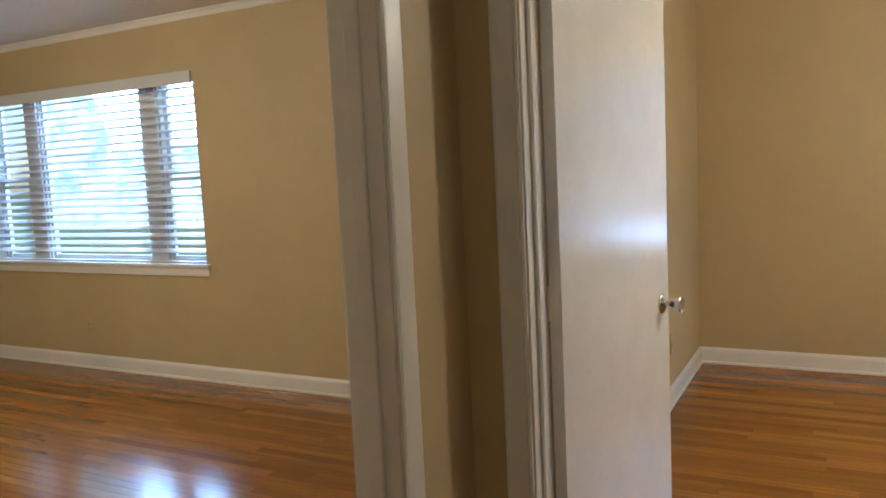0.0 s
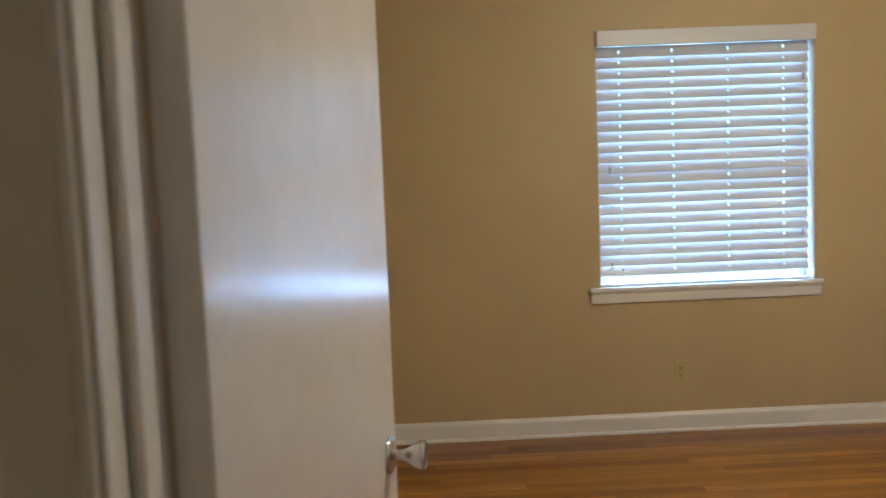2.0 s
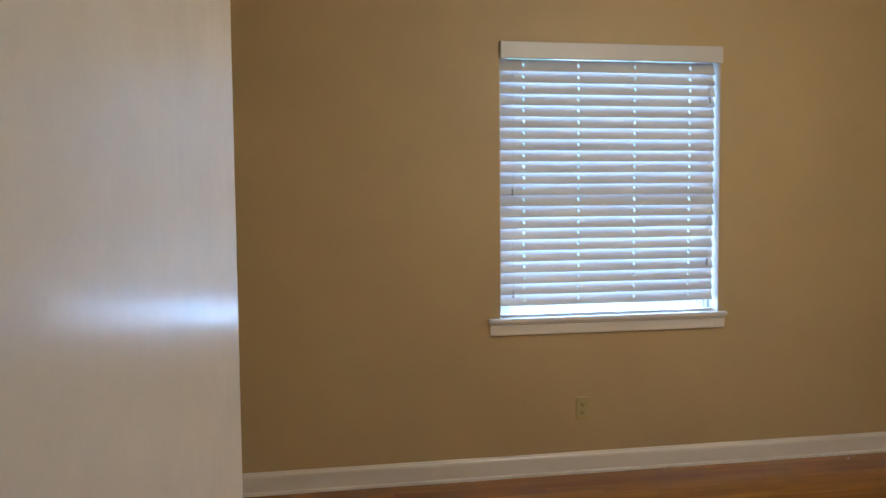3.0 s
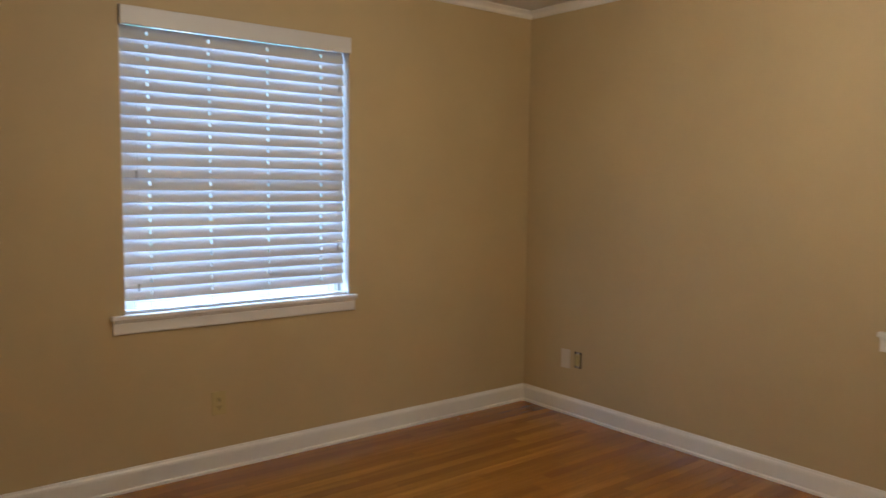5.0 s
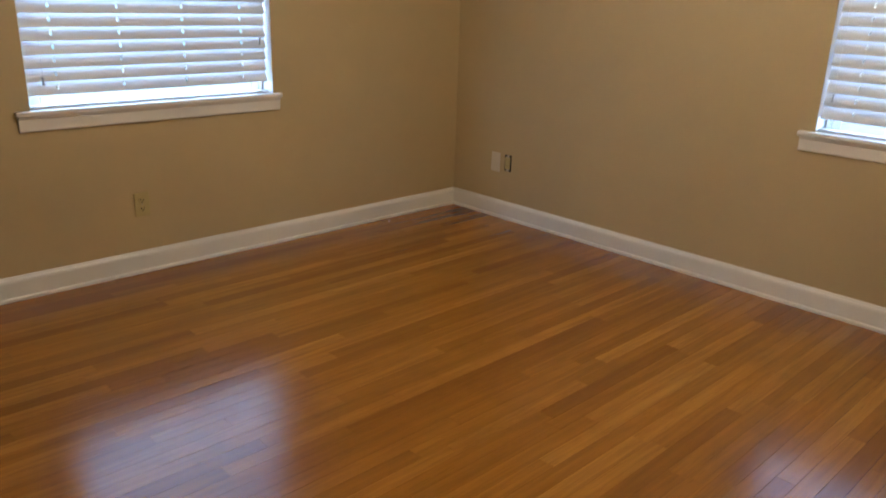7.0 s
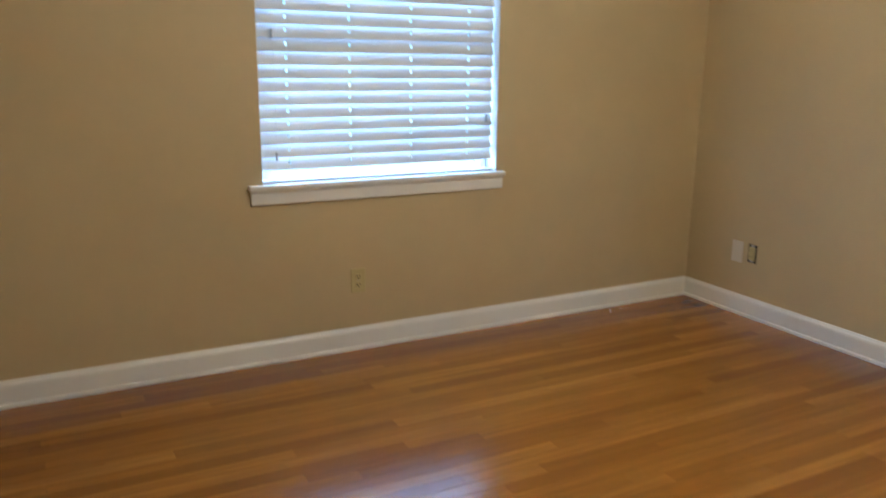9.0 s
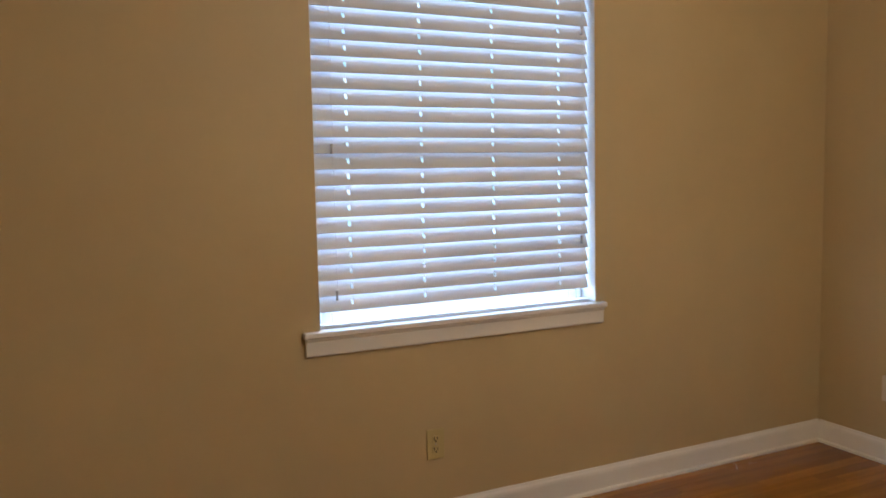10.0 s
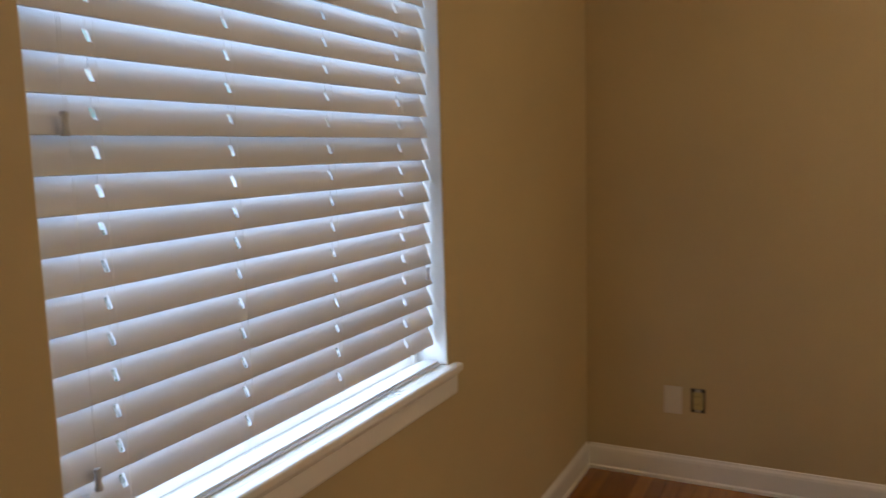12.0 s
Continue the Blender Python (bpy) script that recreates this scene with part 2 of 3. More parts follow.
def wall_with_hole(name, label, axis, a0, a1, t0, t1, hole, z1=H, extra=()):
    """A wall along axis ('x' or 'y') from a0 to a1, thick from t0 to t1, with one opening (a, a, z, z)."""
    bm = bmesh.new()

    def piece(u0, u1, z0, zz):
        if u1 - u0 > 1e-4 and zz - z0 > 1e-4:
            if axis == 'x':
                box(bm, u0, u1, t0, t1, z0, zz)
            else:
                box(bm, t0, t1, u0, u1, z0, zz)
    if hole:
        h0, h1, b, t = hole
        piece(a0, h0, -0.03, z1)
        piece(h1, a1, -0.03, z1)
        piece(h0, h1, t, z1)
        piece(h0, h1, -0.03, b)
    else:
        piece(a0, a1, -0.03, z1)
    bmesh.ops.remove_doubles(bm, verts=bm.verts, dist=0.0002)
    return structure(name, bm, WALL, label, "wall")


wall_with_hole("wall_north", "beige painted bedroom wall with a window", 'x', X0, X1 + 0.16, Y1, Y1 + 0.16, W1)
wall_with_hole("wall_east", "beige painted bedroom wall with a second window", 'y', Y0, Y1, X1, X1 + 0.16, W2)
wall_with_hole("wall_south", "beige painted wall with the bedroom doorway", 'x', X0, X1 + 0.16, WS, Y0,
               (D1[0] - 0.018, D1[1] + 0.018, -0.03, DH + 0.018))
wall_with_hole("wall_west", "beige painted wall with a doorway to the next room", 'y', HALL_S, Y1 + 0.16, 0.135, X0,
               (D2[0] - 0.018, D2[1] + 0.018, -0.03, DH + 0.018))
wall_with_hole("wall_hall_east", "beige painted hall wall", 'y', HALL_S, WS, HALL_E, HALL_E + 0.12, None)
wall_with_hole("wall_hall_south", "beige painted wall closing hall and next room", 'x', LX0 - 0.16, HALL_E + 0.12, HALL_S - 0.16, HALL_S, None)
wall_with_hole("wall_left_north", "beige painted wall of the next room with a wide window", 'x', LX0 - 0.16, 0.135, LY1, LY1 + 0.16, W3)
wall_with_hole("wall_left_west", "beige painted end wall of the next room", 'y', HALL_S, LY1, LX0 - 0.16, LX0, None)

bm = bmesh.new()
box(bm, LX0 - 0.62, X1 + 0.62, HALL_S - 0.62, Y1 + 0.62, H, H + 0.2)
structure("ceiling", bm, CEILING, "flat white painted plaster ceiling", "ceiling")
bm = bmesh.new()
box(bm, LX0 - 0.16, X1 + 0.16, HALL_S - 0.16, Y1 + 0.16, -0.2, -0.0095)
floor = structure("floor", bm, SUBFLOOR, "orange-brown narrow oak strip floor with worn gloss", "floor")
bm = bmesh.new()
bmesh.ops.create_grid(bm, x_segments=1, y_segments=1, size=400, matrix=Matrix.Translation((0, 0, -0.5)))
structure("ground", bm, EARTH, "grass ground outside the house", "ground")
# This sheet glows in place of daylight and helps light the next room.
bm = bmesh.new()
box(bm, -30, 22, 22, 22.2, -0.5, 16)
structure("backdrop", bm, FAR, "hazy trees and sky outside, glowing in place of daylight", "backdrop")

# baseboards: tall board with an eased top and a small shoe
BASE = [(0, 0), (0.018, 0), (0.018, 0.012), (0.0125, 0.018), (0.012, 0.082), (0.010, 0.092), (0.005, 0.100), (0.003, 0.106), (0, 0.108)]


def baseboard(name, a, b, out):
    bm = bmesh.new()
    sweep(bm, BASE, a, b, out)
    structure(name, bm, TRIM, "white enamelled wooden baseboard along the wall", "baseboard")


CW = 0.066                                    # casing width
baseboard("baseboard", (X0, Y1, 0), (X1, Y1, 0), (0, -1, 0))
baseboard("baseboard", (X1, Y0, 0), (X1, Y1 - 0.012, 0), (-1, 0, 0))
baseboard("baseboard", (X0, Y0, 0), (X0, Y1 - 0.012, 0), (1, 0, 0))
baseboard("baseboard", (D1[1] + 0.006 + CW, Y0, 0), (X1 - 0.012, Y0, 0), (0, 1, 0))
baseboard("baseboard", (LX0, LY1, 0), (0.135, LY1, 0), (0, -1, 0))
baseboard("baseboard", (0.135, D2[1] + 0.006 + CW, 0), (0.135, LY1 - 0.012, 0), (-1, 0, 0))
baseboard("baseboard", (X0, D2[1] + 0.006 + CW, 0), (X0, WS, 0), (1, 0, 0))
baseboard("baseboard", (X0 + 0.012, WS, 0), (D1[0] - 0.006 - CW, WS, 0), (0, -1, 0))
baseboard("baseboard", (D1[1] + 0.006 + CW, WS, 0), (HALL_E, WS, 0), (0, -1, 0))

# crown mouldings
CROWN = [(0, 0), (0.006, 0), (0.012, 0.008), (0.016, 0.022), (0.026, 0.034), (0.034, 0.038), (0.036, 0.045), (0, 0.045)]


def crown(a, b, out):
    bm = bmesh.new()
    sweep(bm, CROWN, a, b, out)
    structure("trim", bm, TRIM, "white crown moulding under the ceiling", "crown moulding")


crown((LX0, LY1, H - 0.045), (0.135, LY1, H - 0.045), (0, -1, 0))
crown((X0, Y1, H - 0.045), (X1, Y1, H - 0.045), (0, -1, 0))
crown((X1, Y0, H - 0.045), (X1, Y1 - 0.03, H - 0.045), (-1, 0, 0))

# ---------------- door linings and casings ----------------
CASE = [(0, 0), (0, 0.009), (0.006, 0.013), (0.012, 0.011), (0.018, 0.0125), (0.040, 0.017), (0.058, 0.019), (0.066, 0.016), (0.066, 0)]


def lining(name, axis, c0, c1, t0, t1, stop, label):
    """Jambs, head, stops and casings of a doorway, clear from c0 to c1, in a wall from t0 to t1."""
    root = thing(name, (0, 0, 0), label, "door frame", kind="structure")

    def put(nm, u0, u1, v0, v1, z0, z1, bevel=0.0015):
        bm = bmesh.new()
        if axis == 'x':
            box(bm, u0, u1, v0, v1, z0, z1, bevel)
        else:
            box(bm, v0, v1, u0, u1, z0, z1, bevel)
        part(nm, bm, TRIM, root)
    j0, j1 = t0 - 0.002, t1 + 0.002
    put("jamb", c0 - 0.018, c0, j0, j1, 0, DH)
    put("jamb", c1, c1 + 0.018, j0, j1, 0, DH)
    put("head_jamb", c0 - 0.018, c1 + 0.018, j0, j1, DH, DH + 0.018)
    put("door_stop", c0, c0 + 0.011, stop[0], stop[1], 0, DH, 0.003)
    put("door_stop", c1 - 0.011, c1, stop[0], stop[1], 0, DH, 0.003)
    put("door_stop", c0 + 0.011, c1 - 0.011, stop[0], stop[1], DH - 0.011, DH, 0.003)
    along = Vector((1, 0, 0)) if axis == 'x' else Vector((0, 1, 0))
    across = Vector((0, 1, 0)) if axis == 'x' else Vector((1, 0, 0))
    for t, sign in ((t0, -1), (t1, 1)):
        for c, way in ((c0 - 0.006, -1), (c1 + 0.006, 1)):
            bm = bmesh.new()
            upright(bm, CASE, along * c + across * t, along * way, across * sign, 0, DH + 0.006)
            part("casing", bm, TRIM, root)
        bm = bmesh.new()
        a = along * (c0 - 0.006 - CW) + across * t
        b = along * (c1 + 0.006 + CW) + across * t
        sweep(bm, [(d, DH + 0.006 + u) for u, d in CASE], a, b, across * sign)
        part("head_casing", bm, TRIM, root)
    return root


frame_1 = lining("door_frame_1", 'x', D1[0], D1[1], WS, Y0, (1.57, 1.607), "white enamelled door frame of the bedroom")
frame_2 = lining("door_frame_2", 'y', D2[0], D2[1], 0.135, X0, (0.175, 0.212), "white enamelled door frame of the next room")


# ---------------- the open door ----------------
def bedroom_door():
    w, t, h = 0.764, 0.035, 2.02
    door = thing("door_1", (0.424, 1.653, 0.008), "plain white flush door standing open with a nickel knob", "door",
                 kind="structure", turn=81.5)
    bm = bmesh.new()
    box(bm, 0.002, w, -t, 0, 0, h, 0.002, 2)
    part("door_leaf", bm, DOOR, door)
    for side, at in ((-1, -t), (1, 0)):
        m = Matrix.Translation((w - 0.062, at, 0.882)) @ Matrix.Rotation(radians(90 if side < 0 else -90), 4, 'X')
        bm = bmesh.new()
        turned(bm, [(0.0335, 0), (0.0335, 0.003), (0.031, 0.006), (0.024, 0.009), (0.014, 0.011), (0.010, 0.014)], m)
        rose = part("rose", bm, CHROME, door, "round nickel rose plate", True)
        bm = bmesh.new()
        turned(bm, [(0.010, 0.010), (0.0095, 0.022), (0.011, 0.030), (0.015, 0.038), (0.020, 0.046), (0.0245, 0.054),
                    (0.0265, 0.060), (0.0262, 0.064), (0.0235, 0.0665), (0.020, 0.0655), (0.008, 0.0650), (0.0005, 0.0650)], m)
        knob = part("door_handle", bm, CHROME, rose, "flared nickel door knob", True)
    for z in (0.18, 1.0, 1.82):
        bm = bmesh.new()
        rod(bm, (0, 0.006, z - 0.045), (0, 0.006, z + 0.045), 0.006, 12)
        box(bm, 0.0005, 0.0025, -0.030, 0.004, z - 0.044, z + 0.044)
        part("hinge", bm, TRIM, door, "painted butt hinge")
    bm = bmesh.new()
    box(bm, w - 0.001, w + 0.0015, -0.029, -0.006, 0.853, 0.911)
    part("latch_plate", bm, CHROME, door)
    return door


bedroom_door()


# ---------------- windows ----------------
def sash_window(name, width, z0, z1, lights, label, turn, at, depth=0.16):
    """A double-hung wooden window in an opening: local x along the wall, y outwards, z up. lights: (x, x, sashed)."""
    root = thing(name, at, label, "window", kind="structure", turn=turn)

    def put(nm, x0, x1, y0, y1, a, b, mat=TRIM, bevel=0.002, parent=None):
        bm = bmesh.new()
        box(bm, x0, x1, y0, y1, a, b, bevel)
        return part(nm, bm, mat, parent or root)
    put("side_lining", 0, 0.003, 0.002, depth, z0 + 0.02, z1)
    put("side_lining", width - 0.003, width, 0.002, depth, z0 + 0.02, z1)
    put("head_lining", 0.003, width - 0.003, 0.002, depth, z1 - 0.012, z1)
    # stool with a rounded nose, and the moulded apron under it
    bm = bmesh.new()
    box(bm, -0.062, width + 0.037, -0.030, 0.0, z0 - 0.002, z0 + 0.02, 0.006, 3)
    box(bm, 0.0005, width - 0.0005, -0.002, depth - 0.02, z0, z0 + 0.019)
    sill = part("window_sill", bm, TRIM, root, "white painted sill board, bright with daylight")
    bm = bmesh.new()
    sweep(bm, [(0, -0.064), (0.012, -0.064), (0.014, -0.058), (0.015, -0.014), (0.021, -0.008), (0.022, -0.002), (0, -0.002)],
          (-0.052, 0, z0), (width + 0.028, 0, z0), (0, -1, 0))
    part("apron", bm, TRIM, sill, "moulded apron under the sill")
    a, b = z0 + 0.02, z1 - 0.012
    mid = MEET
    for x0, x1, sashed in lights:
        put("window_frame", x0, x0 + 0.02, 0.085, 0.15, a, b)
        put("window_frame", x1 - 0.02, x1, 0.085, 0.15, a, b)
        if sashed:
            for lo, hi, y in ((a, mid + 0.02, 0.092), (mid - 0.02, b, 0.122)):
                bm = bmesh.new()
                box(bm, x0 + 0.02, x0 + 0.058, y, y + 0.028, lo, hi, 0.002)
                box(bm, x1 - 0.058, x1 - 0.02, y, y + 0.028, lo, hi, 0.002)
                box(bm, x0 + 0.058, x1 - 0.058, y, y + 0.028, lo, lo + 0.042, 0.002)
                box(bm, x0 + 0.058, x1 - 0.058, y, y + 0.028, hi - 0.042, hi, 0.002)
                sash = part("sash", bm, TRIM, root)
                bm = bmesh.new()
                box(bm, x0 + 0.056, x1 - 0.056, y + 0.012, y + 0.016, lo + 0.04, hi - 0.04)
                pane = part("pane", bm, GLASS, sash)
                pane.visible_shadow = False
        else:
            bm = bmesh.new()
            box(bm, x0 + 0.02, x0 + 0.05, 0.1, 0.14, a, b, 0.002)
            box(bm, x1 - 0.05, x1 - 0.02, 0.1, 0.14, a, b, 0.002)
            box(bm, x0 + 0.05, x1 - 0.05, 0.1, 0.14, a, a + 0.04, 0.002)
            box(bm, x0 + 0.05, x1 - 0.05, 0.1, 0.14, b - 0.04, b, 0.002)
            sash = part("sash", bm, TRIM, root)
            bm = bmesh.new()
            box(bm, x0 + 0.048, x1 - 0.048, 0.118, 0.122, a + 0.038, b - 0.038)
            part("pane", bm, GLASS, sash).visible_shadow = False
    for (_, x0, _), (x1, _, _) in zip(lights, lights[1:]):
        put("mullion", x0, x1, 0.07, 0.155, a, b)
    return root


MEET = 1.40
wide = W1[1] - W1[0]
sash_window("window_1", wide, W1[2], W1[3], [(0.012, wide - 0.012, True)],
            "white double-hung window behind closed blinds", 0, (W1[0], Y1, 0))
wide2 = W2[1] - W2[0]
sash_window("window_2", wide2, W2[2], W2[3], [(0.012, wide2 - 0.012, True)],
            "white double-hung window behind closed blinds", -90, (X1, W2[1], 0))
wide3 = W3[1] - W3[0]
MEET = 1.43
sash_window("window_3", wide3, W3[2], W3[3], [(0.012, 0.425, True), (0.565, 1.70, False), (1.845, wide3 - 0.012, True)],
            "wide white window of three lights behind open blinds", 0, (W3[0], LY1, 0))


# ---------------- blinds ----------------
def slat_mesh(length, ladders):
    """A curved slat with routed holes, local x along, y across, lying flat."""
    w, crownh = 0.0635, 0.0022
    us = sorted({0.0, length} | {u + s for u in ladders for s in (-0.0045, 0.0045)})
    vs = [-w / 2, -w / 2 + 0.004, -0.017, -0.010, 0.010, 0.02, w / 2 - 0.004, w / 2]
    bm = bmesh.new()
    grid = [[bm.verts.new((u, v, crownh * (1 - (2 * v / w) ** 2))) for v in vs] for u in us]
    for i in range(len(us) - 1):
        hole = any(abs((us[i] + us[i + 1]) / 2 - u) < 0.001 for u in ladders)
        for j in range(len(vs) - 1):
            if hole and j == 3:
                continue
            bm.faces.new((grid[i][j], grid[i + 1][j], grid[i + 1][j + 1], grid[i][j + 1]))
    bm.normal_update()
    bmesh.ops.solidify(bm, geom=list(bm.faces), thickness=0.003)
    bmesh.ops.recalc_face_normals(bm, faces=bm.faces)
    return meshed("slat", bm, SLAT, True)


def blind(at, turn, width, top, bottom, ladders, tilt, label, pitch=0.0544, cords=(), back=0.045):
    """A slatted blind: local x along the wall, y outwards; 'tilt' drops the room-side edges."""
    root = thing("window_blind", at, label, "blind", "window blinds", turn=turn)
    bm = bmesh.new()
    box(bm, 0.002, width - 0.001, -0.022, -0.009, top - 0.084, top - 0.005, 0.003, 2)
    box(bm, 0.002, 0.012, -0.010, 0.012, top - 0.084, top - 0.005, 0.001)
    box(bm, width - 0.012, width - 0.002, -0.010, -0.0005, top - 0.084, top - 0.005, 0.001)
    part("valance", bm, SLAT, root, "flat white wood-grained valance")
    bm = bmesh.new()
    box(bm, 0.014, width - 0.014, back - 0.027, back + 0.027, top - 0.062, top - 0.014, 0.002)
    part("headrail", bm, SLAT, root)
    x0 = 0.004
    length = width - 0.016
    data = slat_mesh(length, [u - x0 for u in ladders])
    count = int((top - 0.094 - bottom - 0.0835) / pitch) + 1
    first = bottom + 0.0835 + (count - 1) * pitch
    rnd = random.Random(4)
    for k in range(count):
        s = new("slat", data)
        s.parent = root
        s.matrix_basis = pose(x0 + rnd.uniform(-0.001, 0.001), back, first - k * pitch, tilt + rnd.uniform(-0.25, 0.25), rnd.uniform(-0.04, 0.04), 0)
    low = bottom + 0.0085                     # the bottom rail rests on the sill
    bm = bmesh.new()
    box(bm, x0, x0 + length, back - 0.027, back + 0.022, low - 0.0085, low - 0.0025, 0.002, 2)
    box(bm, x0, x0 + length, back - 0.023, back + 0.018, low - 0.0025, low + 0.0030, 0.002, 2)
    part("bottom_rail", bm, SLAT, root)
    dy, dz = 0.034 * math.cos(radians(tilt)), 0.034 * math.sin(radians(tilt))
    for u in ladders:
        bm = bmesh.new()
        for s in (-1, 1):
            rod(bm, (u + 0.003, back + s * dy, low), (u + 0.003, back + s * dy, top - 0.06), 0.0004, 5)
        rod(bm, (u, back, low), (u, back, top - 0.06), 0.0008, 5)
        part("ladder_cord", bm, CORD, root)
    for u, z in cords:
        bm = bmesh.new()
        y = back - dy - 0.008
        rod(bm, (u, y, z + 0.012), (u + 0.004, y, top - 0.07), 0.0005, 5)
        cord = part("pull_cord", bm, CORD, root)
        bm = bmesh.new()
        turned(bm, [(0.006, -0.016), (0.0065, -0.013), (0.0045, -0.006), (0.0042, 0.008), (0.0060, 0.014), (0.0050, 0.017)],
               Matrix.Translation((u, y, z)), 12)
        part("tassel", bm, TASSEL, cord, "small hourglass cord tassel", True)
    return root


LADDERS = (0.131, 0.410, 0.703, 0.997)
TILT = 67.5
blind((W1[0], Y1, 0), 0, wide, W1[3], W1[2] + 0.02, LADDERS, TILT, "white faux-wood slatted blind, lowered and nearly closed",
      cords=((0.070, 1.405), (0.073, 0.905), (wide - 0.046, 1.86), (wide - 0.050, 1.045)))
blind((X1, W2[1], 0), -90, wide2, W2[3], W2[2] + 0.02, tuple(u * wide2 / wide for u in LADDERS), TILT,
      "white faux-wood slatted blind, lowered and nearly closed", cords=((0.04, 0.93), (wide2 - 0.07, 1.1)))
blind((W3[0], LY1, 0), 0, wide3, W3[3], W3[2] + 0.02, (0.15, 0.62, 1.13, 1.66, 2.12), 22,
      "wide white slatted blind, lowered with open slats", cords=((wide3 - 0.10, 1.85), (wide3 - 0.06, 1.09)))


# ---------------- wall plates ----------------
def outlet(at, turn, label, mat=IVORY):
    """A duplex receptacle: local x along the wall, -y into the room."""
    root = thing("wall_outlet", at, label, "outlet", "wall outlets", turn=turn)
    bm = bmesh.new()
    box(bm, -0.035, 0.035, -0.007, 0, -0.057, 0.057, 0.003, 2)
    plate = part("cover_plate", bm, mat, root)
    for z in (-0.0195, 0.0195):
        bm = bmesh.new()
        box(bm, -0.016, 0.016, -0.0085, -0.004, z - 0.014, z + 0.014, 0.004, 2)
        face = part("receptacle", bm, mat, root)
        # Slots are black blocks: their inner shade is put into the colour.
        bm = bmesh.new()
        box(bm, -0.0080, -0.0050, -0.0089, -0.006, z - 0.003, z + 0.008)
        box(bm, 0.0050, 0.0080, -0.0089, -0.006, z - 0.002, z + 0.007)
        box(bm, -0.003, 0.003, -0.0089, -0.006, z - 0.011, z - 0.005)
        part("slot", bm, BLACK, face)
    bm = bmesh.new()
    turned(bm, [(0.0032, 0), (0.003, 0.001), (0.001, 0.0014)], Matrix.Translation((0, -0.006, 0)) @ Matrix.Rotation(radians(90), 4, 'X'), 10)
    part("screw", bm, BRASS, plate)
    return root


outlet((1.967, Y1, 0.329), 0, "ivory duplex outlet with cover plate under the window")
outlet((X0, 4.05, 0.345), 90, "ivory duplex outlet on the wall behind the door")
outlet((-3.89, LY1, 0.32), 0, "ivory outlet under the wide window of the next room")


def cover(at, turn):
    root = thing("blank_cover_plate", at, "white cover plate beside an open outlet box", "wall plate", turn=turn)
    bm = bmesh.new()
    box(bm, -0.035, 0.035, -0.005, 0, -0.057, 0.057, 0.003, 2)
    plate = part("cover_plate", bm, PALE, root)
    for z in (-0.042, 0.042):
        bm = bmesh.new()
        turned(bm, [(0.003, 0), (0.0028, 0.001), (0.001, 0.0014)], Matrix.Translation((0, -0.005, z)) @ Matrix.Rotation(radians(90), 4, 'X'), 10)
        part("screw", bm, PALE, plate)


def open_box(at, turn):
    """An outlet without its cover: a black sheet for the shaded hole, metal ears and the bare receptacle."""
    root = thing("open_outlet_box", at, "uncovered outlet in a dark open wall box", "outlet", turn=turn)
    # Black sheet on the wall in place of the shaded box recess.
    bm = bmesh.new()
    box(bm, -0.027, 0.027, -0.0015, 0, -0.049, 0.049, 0.0005)
    part("box_opening", bm, BLACK, root, "black sheet for the shaded gap round the receptacle")
    bm = bmesh.new()
    box(bm, -0.0185, 0.0185, -0.009, -0.001, -0.036, 0.036, 0.003, 2)
    body = part("receptacle", bm, IVORY, root)
    for z in (-0.0165, 0.0165):
        for x in (-0.0065, 0.0065):
            bm = bmesh.new()
            box(bm, x - 0.001, x + 0.001, -0.0094, -0.006, z - 0.002, z + 0.007)
            part("slot", bm, BLACK, body)
    for z in (-0.0405, 0.0405):
        bm = bmesh.new()
        box(bm, -0.011, 0.011, -0.004, -0.001, z - 0.0065, z + 0.0065, 0.001)
        part("mounting_ear", bm, BRASS, root, "grey metal ear")


cover((X1, 4.643, 0.337), -90)
open_box((X1, 4.546, 0.343), -90)


# ---------------- added ceiling lights, out of view ---
def unseen_ceiling_light(x, y, power):
    """An added, unseen flush round fixture: metal pan, frosted glass dome, and the bulb's light under it."""
    root = thing("unseen_ceiling_light", (x, y, H), "unseen round ceiling light with frosted dome, added for warm room light", "ceiling light", "ceiling lights")
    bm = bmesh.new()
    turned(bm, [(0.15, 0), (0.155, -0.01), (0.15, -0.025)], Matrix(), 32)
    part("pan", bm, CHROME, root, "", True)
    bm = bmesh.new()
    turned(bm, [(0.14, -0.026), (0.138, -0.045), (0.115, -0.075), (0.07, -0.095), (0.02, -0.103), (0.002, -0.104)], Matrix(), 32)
    part("dome", bm, BULB, root, "glowing frosted glass dome of the added ceiling light", True)
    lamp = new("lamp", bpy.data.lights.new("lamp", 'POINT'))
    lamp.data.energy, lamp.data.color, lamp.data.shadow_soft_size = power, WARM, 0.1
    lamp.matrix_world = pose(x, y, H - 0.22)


# All three fixtures are unseen, placed to give the rooms warm light.
unseen_ceiling_light(2.35, 2.95, UNSEEN_LAMP_POWER)
unseen_ceiling_light(1.0, -0.2, 1.0)
unseen_ceiling_light(-2.7, 1.1, 42.0)

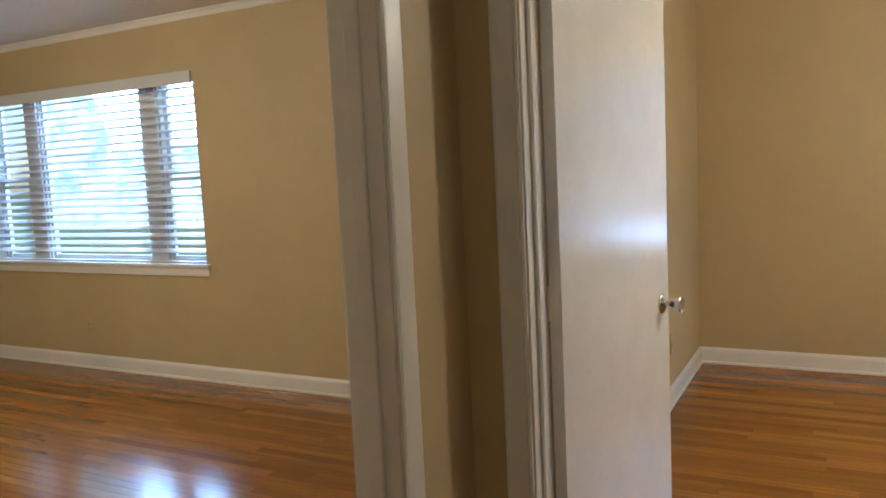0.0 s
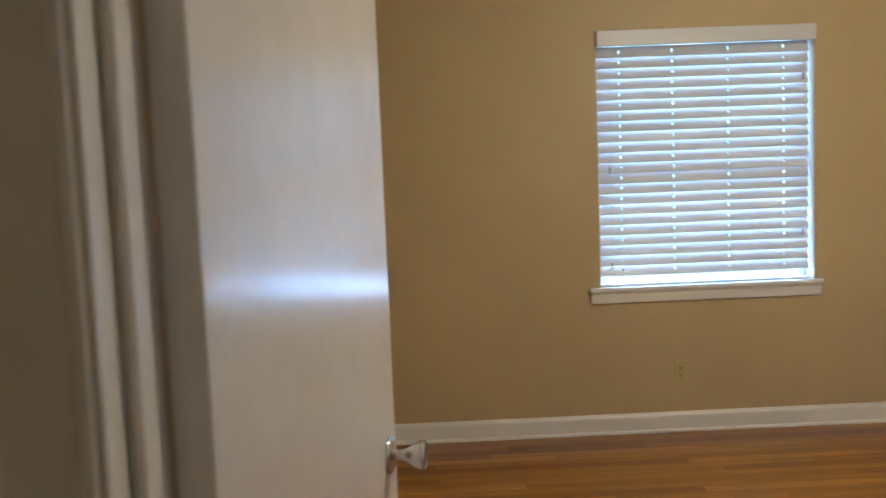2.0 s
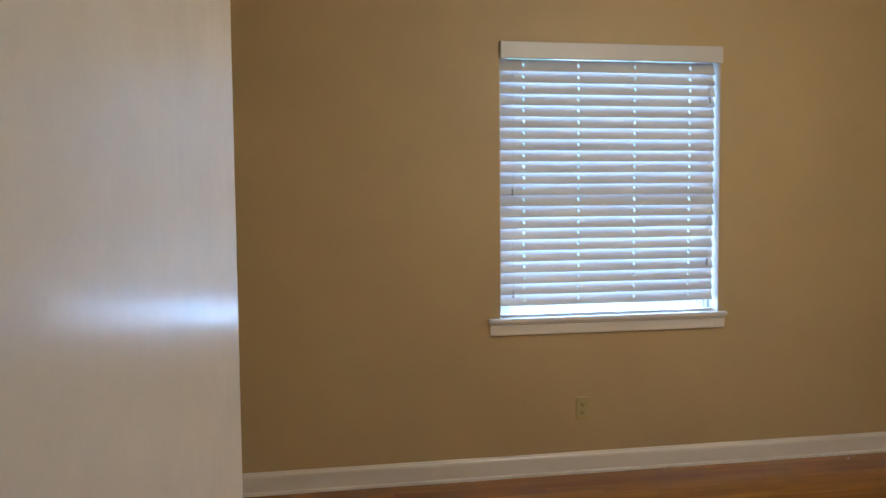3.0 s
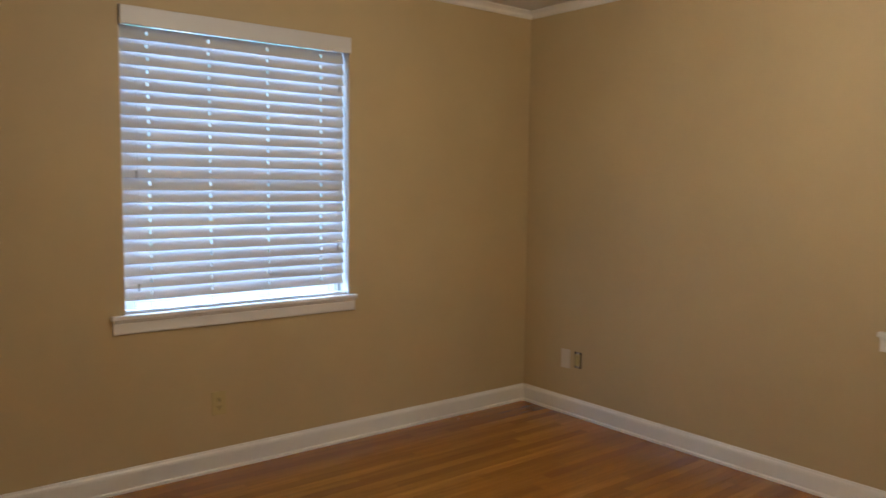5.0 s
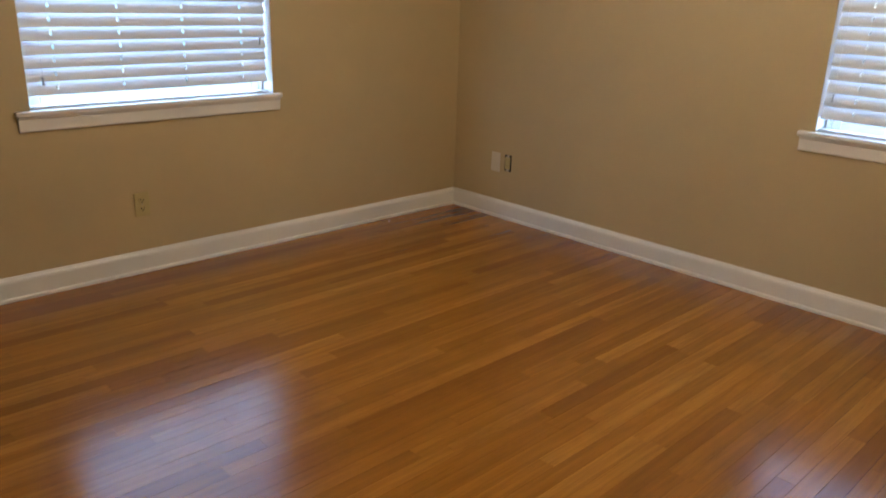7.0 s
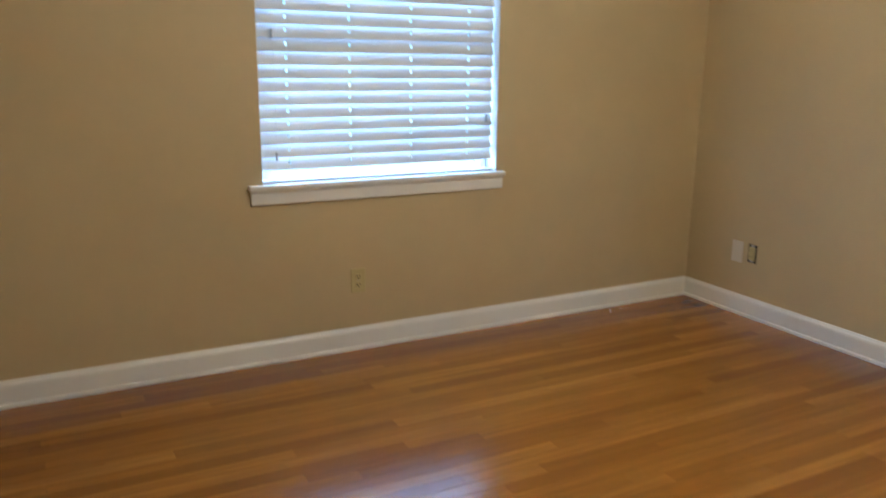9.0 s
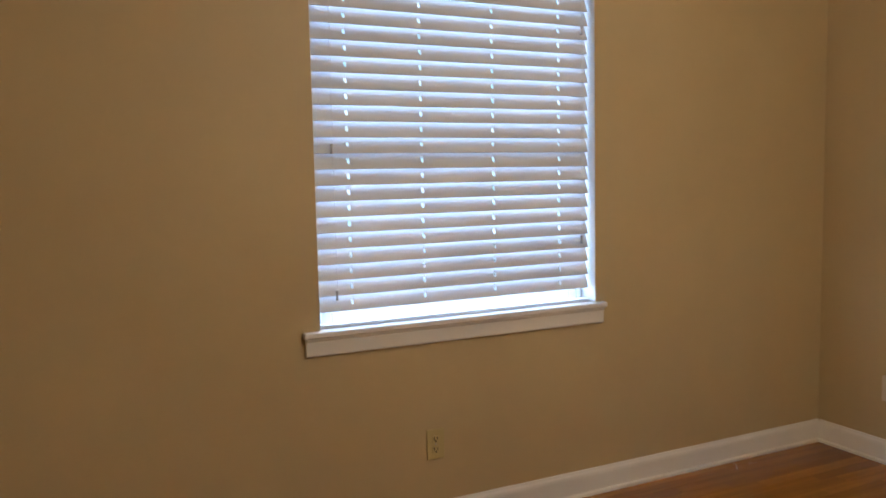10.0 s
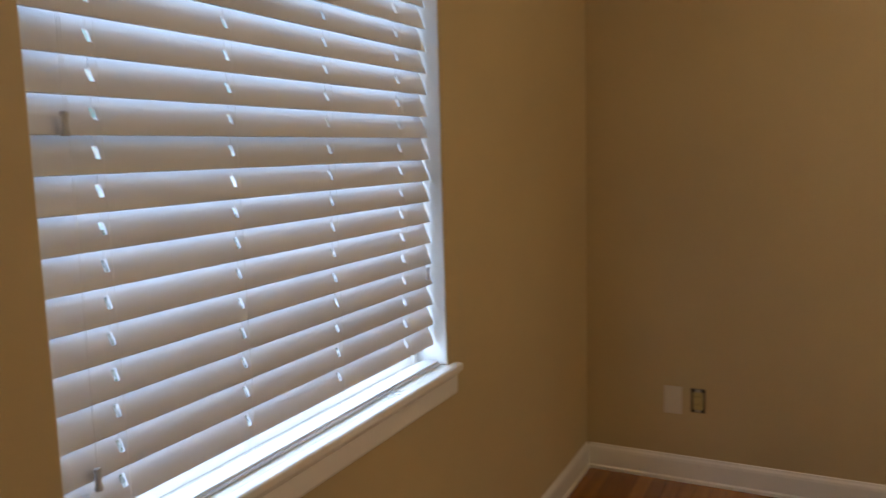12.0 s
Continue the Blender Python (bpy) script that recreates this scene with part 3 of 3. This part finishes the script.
# ---------------- crumbs ----------------
def chips(name, at, count, spread, size, seed, label):
    rnd = random.Random(seed)
    bm = bmesh.new()
    for _ in range(count):
        x, y = rnd.gauss(0, spread), rnd.gauss(0, spread * 0.4)
        r = size * rnd.uniform(0.4, 1.2)
        m = pose(x, y, r * 0.2, rnd.uniform(-20, 20), rnd.uniform(-20, 20), rnd.uniform(0, 180)) @ Matrix.Diagonal((r, r * 0.6, r * 0.25, 1))
        bmesh.ops.create_icosphere(bm, subdivisions=1, radius=1, matrix=m)
    ob = new(name, meshed(name, bm, CHIP))
    ob.matrix_world = pose(*at)
    return tagged(ob, label, "debris", "", "stuff")


chips("paint_chips", (2.43, 5.012, W1[2] + 0.02), 9, 0.022, 0.008, 3, "small white paint chips lying on the sill")
chips("plaster_dust", (3.43, 4.93, 0.0), 10, 0.04, 0.004, 5, "few white plaster crumbs on the floor")

# ---------------- floor strips ----------------
PW = 0.0572


def plank_rows(x0, x1, y0, y1, rnd, mean):
    rows = []
    y = y1
    while y > y0 + 0.004:
        w = min(PW, y - y0)
        x = x0 - rnd.uniform(0, mean)
        while x < x1 - 0.01:
            n = rnd.uniform(0.55, 1.5) * mean
            a, b = max(x, x0), min(x + n, x1)
            if x1 - b < 0.12:
                b = x1
                n = x1 - x
            if b - a > 0.05:
                rows.append((a, b, y - w, y))
            x += n
        y -= w
    return rows


bm = bmesh.new()
box(bm, -0.5, 0.5, -0.5, 0.5, -1, 0)
plank_data = meshed("plank", bm, FLOOR)
g = 0.00045
rnd = random.Random(11)
for a, b, c, d in plank_rows(X0, X1, Y0 - 0.058, Y1, rnd, 1.02):
    p = new("plank", plank_data)
    p.parent = floor
    p.matrix_basis = Matrix.Translation(((a + b) / 2, (c + d) / 2, rnd.uniform(-0.00015, 0))) @ Matrix.Diagonal((b - a - g, d - c - 2 * g, 0.009, 1))

verts, faces = [], []


def loose_plank(a, b, c, d, z):
    n = len(verts)
    for zz in (z - 0.009, z):
        verts.extend([(a, c, zz), (b, c, zz), (b, d, zz), (a, d, zz)])
    faces.extend([(n + 4, n + 5, n + 6, n + 7), (n, n + 1, n + 5, n + 4), (n + 1, n + 2, n + 6, n + 5), (n + 2, n + 3, n + 7, n + 6), (n + 3, n, n + 4, n + 7)])


for x0, x1, y0, y1 in ((LX0, X0 - 0.001, HALL_S, LY1), (X0, HALL_E, HALL_S, Y0 - 0.0585)):
    for a, b, c, d in plank_rows(x0, x1, y0, y1, rnd, 1.0):
        loose_plank(a + g, b - g, c + g, d - g, rnd.uniform(-0.00015, 0))
data = bpy.data.meshes.new("planks_beyond")
data.from_pydata(verts, [], faces)
data.materials.append(FLOOR_FAR)
ob = new("planks_beyond", data)
ob.parent = floor
tagged(ob, "oak strips of hall and next room", kind="stuff")
